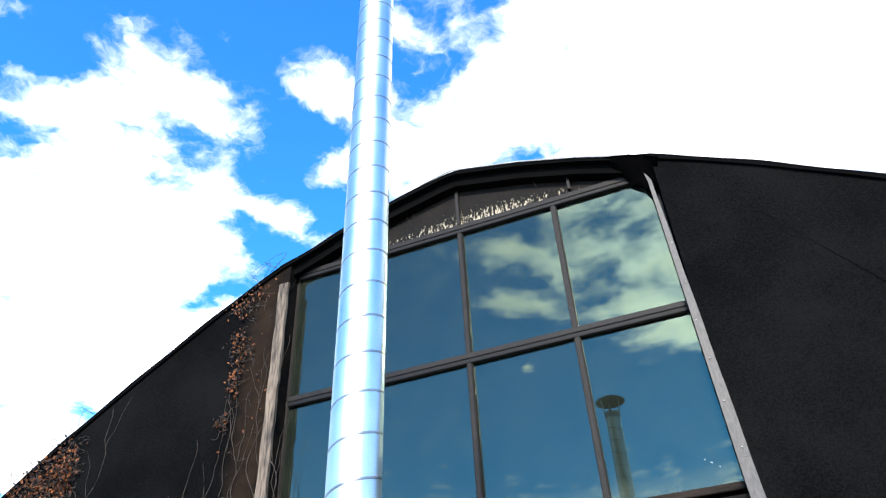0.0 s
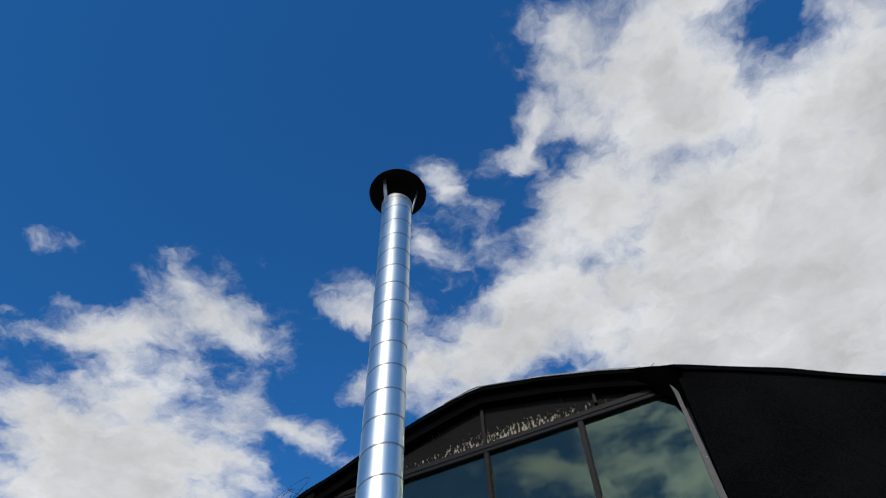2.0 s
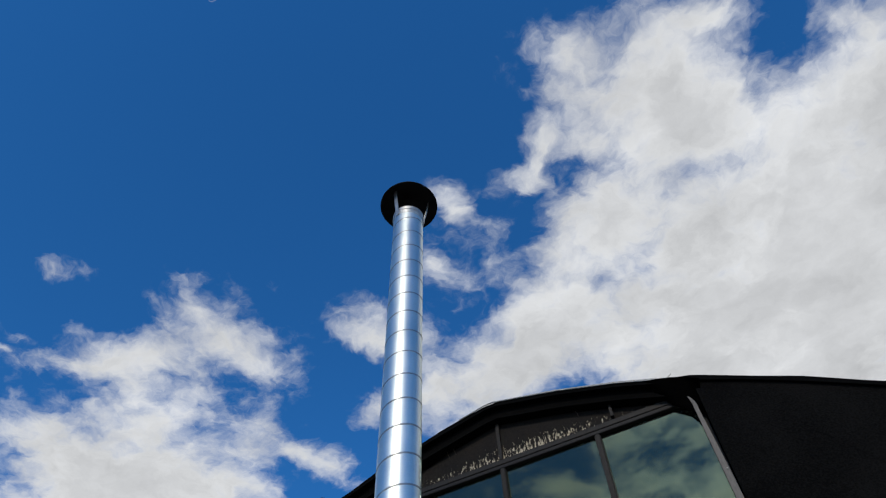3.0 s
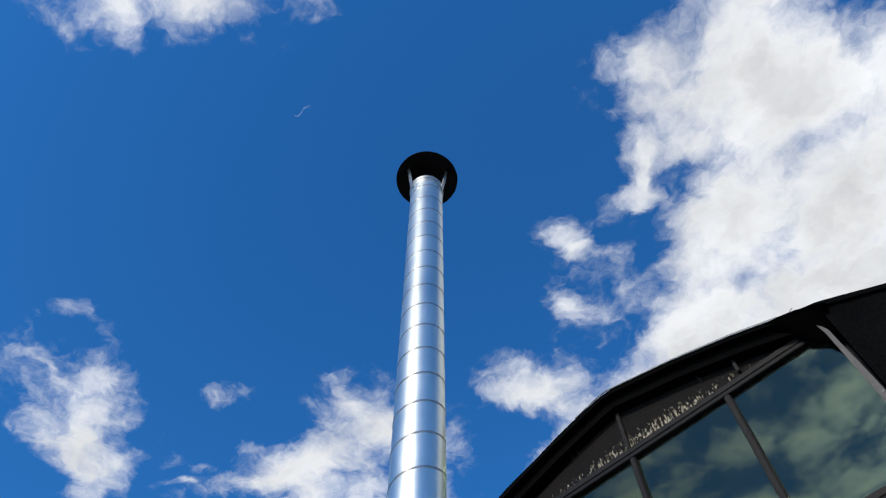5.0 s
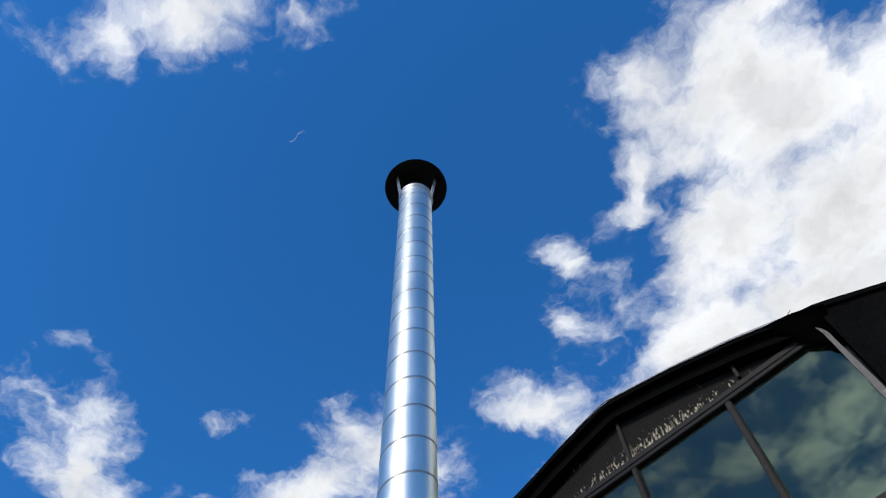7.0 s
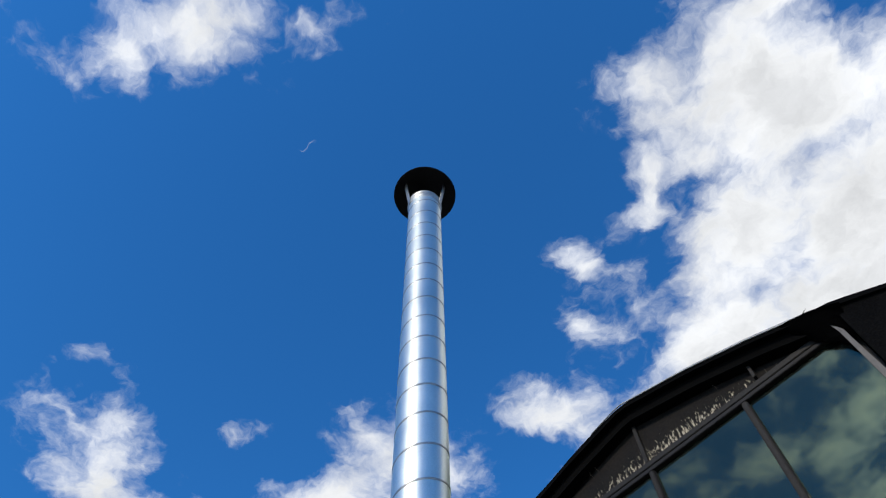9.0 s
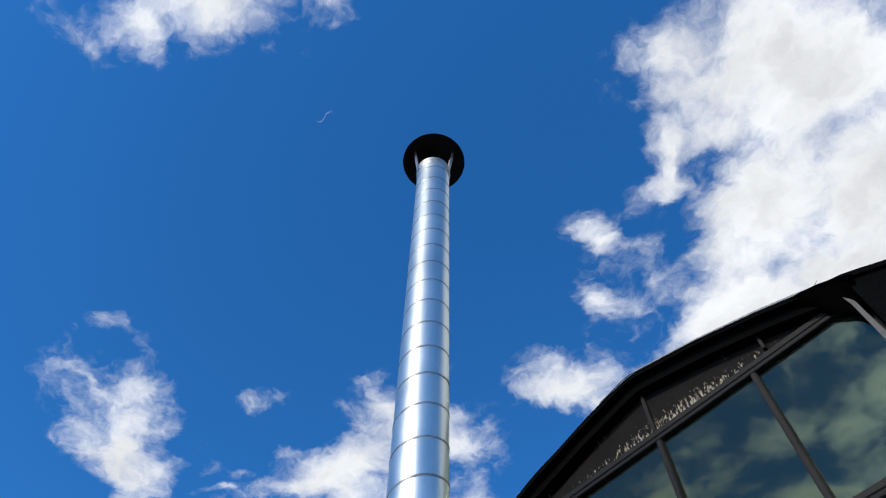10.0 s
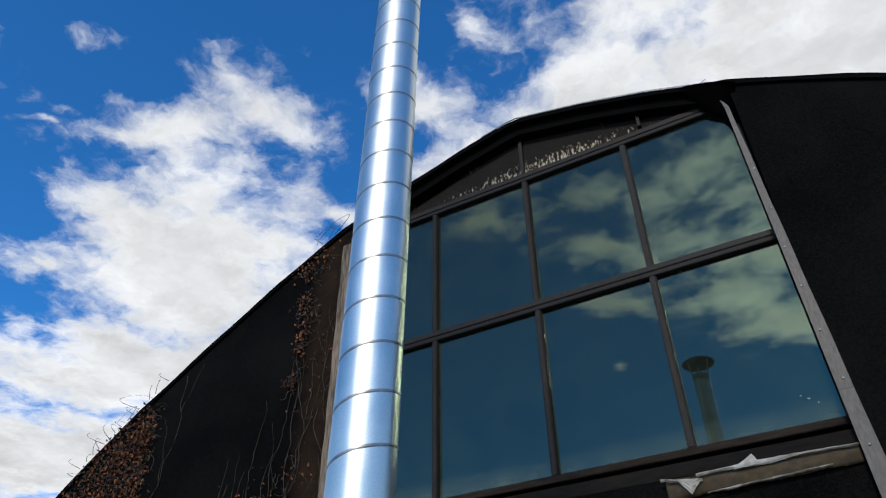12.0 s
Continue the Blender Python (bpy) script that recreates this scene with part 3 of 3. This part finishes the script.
SHEET_Y = WALL_Y + 0.045
part("stained_sheet", ragged_strip(-0.17, 0.80, lambda f: 3.075 + 0.005 * f, lambda f: 2.960 + 0.025 * f, SHEET_Y, 0.012, seed=3), MEMBRANE_STAINED, mem, "brown stained membrane", True)
part("upper_fold", ragged_strip(0.0, 0.80, lambda f: 3.073 + 0.012 * math.sin(f * 3), lambda f: 3.055 + 0.014 * f + 0.006 * math.sin(f * 11), SHEET_Y - 0.022, 0.008, seed=5, crush=0.4), MEMBRANE, mem, "white folded membrane edge")
part("lower_fold", ragged_strip(0.04, 0.66, lambda f: 2.970 + 0.03 * f, lambda f: 2.960 + 0.03 * f, SHEET_Y - 0.018, 0.008, rows_n=3, seed=6, crush=0.5), MEMBRANE, mem, "white membrane hem")
part("torn_corner", ragged_strip(-0.19, 0.03, lambda f: 3.077 - 0.035 * f, lambda f: 3.059 - 0.03 * f - 0.07 * max(0.0, 1 - abs(f - 0.68) / 0.26), SHEET_Y - 0.026, 0.008, n=44, seed=7, crush=0.6), MEMBRANE, mem, "torn white membrane corner")
part("tuft", ragged_strip(0.20, 0.33, lambda f: 3.067 + 0.05 * min(f / 0.78, (1 - f) / 0.22), lambda f: 3.053 + 0.004 * f, SHEET_Y - 0.035, 0.004, n=36, rows_n=5, seed=8, crush=0.5), MEMBRANE, mem, "upturned white scrap")
part("scrap", ragged_strip(-0.98, -0.90, lambda f: 3.075, lambda f: 3.040 + 0.01 * f, SHEET_Y - 0.01, 0.01, n=12, rows_n=3, seed=9), MEMBRANE, mem, "small white scrap")

# a bare twig caught at the roof rim, and wisps of root hanging over the flaking sheet
twig = tagged(mesh_object("dry_twig", tube([(0.66, WALL_Y - 0.02, arch_z(0.66) - 0.01), (0.69, WALL_Y - 0.03, arch_z(0.69) + 0.012), (0.715, WALL_Y - 0.03, arch_z(0.715) + 0.035)], [0.003, 0.0025, 0.0015], 5), STEM, True), "bare dry twig caught at the roof rim", "twig")
for x in (-1.30, -1.24, -1.86, -0.12):
    top = arch_z(x) - 0.14
    pts = [(x + 0.006 * math.sin(i * 1.1 + x * 7) + 0.004 * i, 0.012 - 0.004 * i, top - 0.022 * i) for i in range(5)]
    tagged(mesh_object("root_wisp", tube(pts, [0.0020 - 0.0003 * i for i in range(5)], 5), STEM, True), "thin dry root wisp hanging from the arch rib", "twig", "root wisps over the sheet")

# ---- dead vines on the gable ----
def vine_stem(start, height, r, lean=0.0, size=0.006):
    """A thin woody shoot that wanders up the wall."""
    x, z = start
    pts, rad = [], []
    steps = int(height / 0.07)
    drift = lean
    for i in range(steps + 1):
        pts.append((x, WALL_Y - 0.012 - 0.012 * abs(math.sin(i * 0.9 + r.random())), z))
        rad.append(size * (1 - 0.65 * i / steps))
        drift += r.choice((-0.02, 0.0, 0.0, 0.02)) + r.uniform(-0.008, 0.008) - 0.35 * (drift - lean)
        x += drift
        z += 0.07
        if z > arch_z(x) - 0.05 and i >= 2:
            break
    return tube(pts, rad[:len(pts)], 5), pts


def leaf(bm, at, r, size):
    """A curled, withered leaf of six faces."""
    turn = Euler((r.uniform(0, 6.3), r.uniform(0, 6.3), r.uniform(0, 6.3))).to_matrix()
    shape = ((0, 0, 0), (0.45, 0.3, 0.18), (1, 0, 0.05), (0.45, -0.3, 0.2), (0.5, 0, -0.08), (0.2, 0.25, 0.1), (0.2, -0.25, 0.12))
    vs = [bm.verts.new(Vector(at) + turn @ (Vector(c) * size)) for c in shape]
    for f in ((0, 4, 5), (5, 4, 1), (1, 4, 2), (2, 4, 3), (3, 4, 6), (6, 4, 0)):
        bm.faces.new([vs[k] for k in f])


def dead_vine(label, spots, stems, height, leaf_count, seed, sizes=(0.02, 0.05)):
    r = random.Random(seed)
    ob = thing("dead_vine", (stems[0], WALL_Y - 0.01, 0.0), label, "vine", "dead vines on the gable")
    tracks = []
    for k, x in enumerate(stems):
        bm, pts = vine_stem((x, 0.0), height * r.uniform(0.75, 1.0), r, r.uniform(-0.001, 0.001), r.uniform(0.0025, 0.005))
        part("stem", bm, STEM, ob, "", True)
        tracks.append(pts)
        for q in range(4):
            start = r.choice(pts[len(pts) // 3:])
            bm, twig = vine_stem((start[0], start[2]), r.uniform(0.25, 0.8), r, r.uniform(-0.025, 0.025), 0.002)
            part("twig", bm, STEM, ob, "", True)
            tracks.append(twig)
    bm = bmesh.new()
    for k in range(leaf_count):
        cx, cz, sx, sz = r.choice(spots)
        x, z = r.gauss(cx, sx), r.gauss(cz, sz)
        if z > arch_z(x) - 0.03 or x > WIN_L - 0.05:
            continue
        leaf(bm, (x, WALL_Y - r.uniform(0.01, 0.06), z), r, r.uniform(*sizes))
    tagged(part("leaves", bm, LEAF, ob, "rust-brown withered leaves"), kind="stuff")
    bm = bmesh.new()
    for k in range(leaf_count // 7):
        cx, cz, sx, sz = r.choice(spots)
        x, z = r.gauss(cx, sx * 1.1), r.gauss(cz, sz * 1.1)
        if z > arch_z(x) - 0.12 or x > WIN_L - 0.12:
            continue
        a, pts = r.uniform(0, 6.28), []
        y = WALL_Y - 0.012
        for i in range(7):
            pts.append((x, y - r.uniform(0, 0.02), z))
            a += r.uniform(-0.8, 0.8)
            x, z = x + 0.022 * math.cos(a), z + 0.022 * math.sin(a)
        tube(pts, [0.0022 - 0.0002 * i for i in range(7)], 4, bm)
    tagged(part("tangle", bm, STEM, ob, "fine tangled dead twigs"), kind="stuff")
    return ob


dead_vine("bare dead vine with rust-brown withered leaves beside the window board", [(-2.84, 5.12, 0.05, 0.08), (-2.80, 4.95, 0.06, 0.07), (-2.83, 4.72, 0.035, 0.08), (-2.86, 5.42, 0.06, 0.06), (-2.72, 5.58, 0.07, 0.05), (-2.89, 4.36, 0.03, 0.05), (-2.72, 4.6, 0.12, 0.5)],
          (-2.53, -2.56, -2.60, -2.64, -2.69, -2.76, -2.82, -2.86), 5.6, 400, 21, (0.012, 0.045))
dead_vine("dense tangle of dead vine with red-brown leaves along the roof edge", [(-4.70, 4.30, 0.12, 0.16), (-4.48, 4.25, 0.07, 0.16), (-4.95, 4.0, 0.2, 0.2), (-4.45, 3.85, 0.07, 0.25), (-5.15, 3.6, 0.2, 0.3), (-4.7, 3.7, 0.2, 0.3)],
          (-4.42, -4.55, -4.70, -4.85, -5.0, -5.15, -5.3), 4.8, 2300, 22, (0.010, 0.045))
dead_vine("low straggling dead vine climbing the black felt wall", [(-3.15, 3.45, 0.15, 0.1), (-2.8, 3.5, 0.12, 0.12)], (-3.32, -3.20, -3.02, -2.92), 3.75, 70, 23, (0.010, 0.035))
# shoots that curl over the roof rim
rim = thing("rim_shoots", (-4.7, WALL_Y - 0.03, arch_z(-4.7)), "thin bare vine shoots curling over the roof rim", "vine", "dead vines on the gable")
r = random.Random(31)
for x in (-5.25, -5.18, -5.12, -5.06, -5.0, -4.95, -4.9, -4.84, -4.78, -4.72, -4.66, -4.6, -4.5, -4.44, -4.3, -2.72, -2.66, -2.60, -2.54):
    base = Vector((x, WALL_Y - 0.045, arch_z(x) - 0.01))
    reach = r.uniform(0.05, 0.20)
    bend, up = r.uniform(-1.4, 1.0), r.uniform(0.6, 1.4)
    pts = []
    for i in range(9):
        f = i / 8
        a = up * 2.3 * f
        pts.append(base + Vector((reach * (math.sin(a * 1.5) * bend - 0.4 * f), -0.02 * math.sin(f * 5), reach * (math.sin(a) * 0.9))))
    part("shoot", tube(pts, [0.003 - 0.0018 * i / 8 for i in range(9)], 5), STEM, rim, "", True)

# ---- the flue ----
PITCH, R = 0.1308, 0.0774
AXIS_TOP = Vector((-0.2222, -2.7459, 5.103))      # on the axis
LEAN = Vector((-0.0168, -0.0020, -1.0)).normalized()
BASE = AXIS_TOP - LEAN * (AXIS_TOP.z / LEAN.z)
flue = thing("chimney_flue", BASE, "shiny galvanised spiral-seam flue pipe with a black rain cap", "chimney")
tilt = Vector((0, 0, 1)).rotation_difference(-LEAN).to_matrix().to_4x4()
FLUE = Matrix.Translation(BASE) @ tilt
LENGTH = (AXIS_TOP - BASE).length
PHASE = 0.705
bm = bmesh.new()
SEG, PER = 72, 6
rings = []
nz = int(LENGTH / PITCH * PER)
for i in range(nz + 1):
    z = LENGTH * i / nz
    ring = []
    for k in range(SEG):
        a = 2 * math.pi * k / SEG
        ph = (z / PITCH - a / (2 * math.pi) + PHASE) % 1.0
        dent = 0.0007 * math.sin(math.pi * ph) + 0.0006 * noise.noise(Vector((math.cos(a) * 2, math.sin(a) * 2, z * 3)))
        ring.append(bm.verts.new(((R + dent) * math.cos(a), (R + dent) * math.sin(a), z)))
    rings.append(ring)
for a, b in zip(rings, rings[1:]):
    for k in range(SEG):
        bm.faces.new((a[k], a[(k + 1) % SEG], b[(k + 1) % SEG], b[k]))
bm.transform(FLUE)
duct = part("pipe", bm, GALV, flue, "", True)
# the lock seam winds up the pipe
bm = bmesh.new()
turns = int(LENGTH / PITCH)
path = []
steps = turns * 48
section = ((-0.0055, -0.0005), (-0.0035, 0.0016), (0.002, 0.0018), (0.004, -0.0005))
prev = None
for s in range(steps + 1):
    a = 2 * math.pi * s / 48
    z = (a / (2 * math.pi) + 1 - PHASE) * PITCH
    if z > LENGTH - 0.012:
        break
    ring = [bm.verts.new(((R + dr) * math.cos(a), (R + dr) * math.sin(a), z + dz)) for dz, dr in section]
    if prev:
        for k in range(3):
            bm.faces.new((prev[k], ring[k], ring[k + 1], prev[k + 1]))
    prev = ring
bm.transform(FLUE)
part("seam", bm, SEAM, duct, "raised spiral lock seam", True)


def turned(outline, seg=64):
    """A lathe part from (radius, height)."""
    bm = bmesh.new()
    rr = []
    for r, z in outline:
        rr.append([bm.verts.new((r * math.cos(2 * math.pi * k / seg), r * math.sin(2 * math.pi * k / seg), z)) for k in range(seg)])
    for a, b in zip(rr, rr[1:]):
        for k in range(seg):
            bm.faces.new((a[k], a[(k + 1) % seg], b[(k + 1) % seg], b[k]))
    return bm


bm = turned([(R + 0.0005, LENGTH - 0.062), (R + 0.003, LENGTH - 0.058), (R + 0.003, LENGTH - 0.048), (R + 0.0065, LENGTH - 0.044), (R + 0.0065, LENGTH - 0.036), (R + 0.003, LENGTH - 0.032),
             (R + 0.003, LENGTH - 0.018), (R + 0.006, LENGTH - 0.014), (R + 0.006, LENGTH - 0.006), (R + 0.003, LENGTH), (R - 0.003, LENGTH), (R - 0.003, LENGTH - 0.3)])
bm.transform(FLUE)
part("collar", bm, GALV_DULL, flue, "dull galvanised collar with rolled beads", True)
CAP_R, CAP_Z = 0.156, LENGTH + 0.132
bm = turned([(0.001, CAP_Z + 0.085), (0.05, CAP_Z + 0.062), (CAP_R, CAP_Z), (CAP_R + 0.002, CAP_Z - 0.006), (CAP_R - 0.004, CAP_Z - 0.006), (0.05, CAP_Z + 0.052), (0.001, CAP_Z + 0.07)])
bmesh.ops.remove_doubles(bm, verts=bm.verts[:], dist=0.0005)
bm.transform(FLUE)
part("rain_cap", bm, CAP_BLACK, flue, "black conical rain cap", True)
for k, a in enumerate((-1.86, 0.40, 2.50)):
    bm = bmesh.new()
    box(-0.0015, 0.0015, -0.011, 0.011, -0.06, 0.160, 0, bm)
    for v in bm.verts:
        if v.co.z > 0:
            v.co.x += 0.03
    bm.transform(FLUE @ Matrix.Rotation(a, 4, "Z") @ Matrix.Translation((R + 0.003, 0, LENGTH)))
    part("strut", bm, GALV_DULL, flue, "bent galvanised strut")
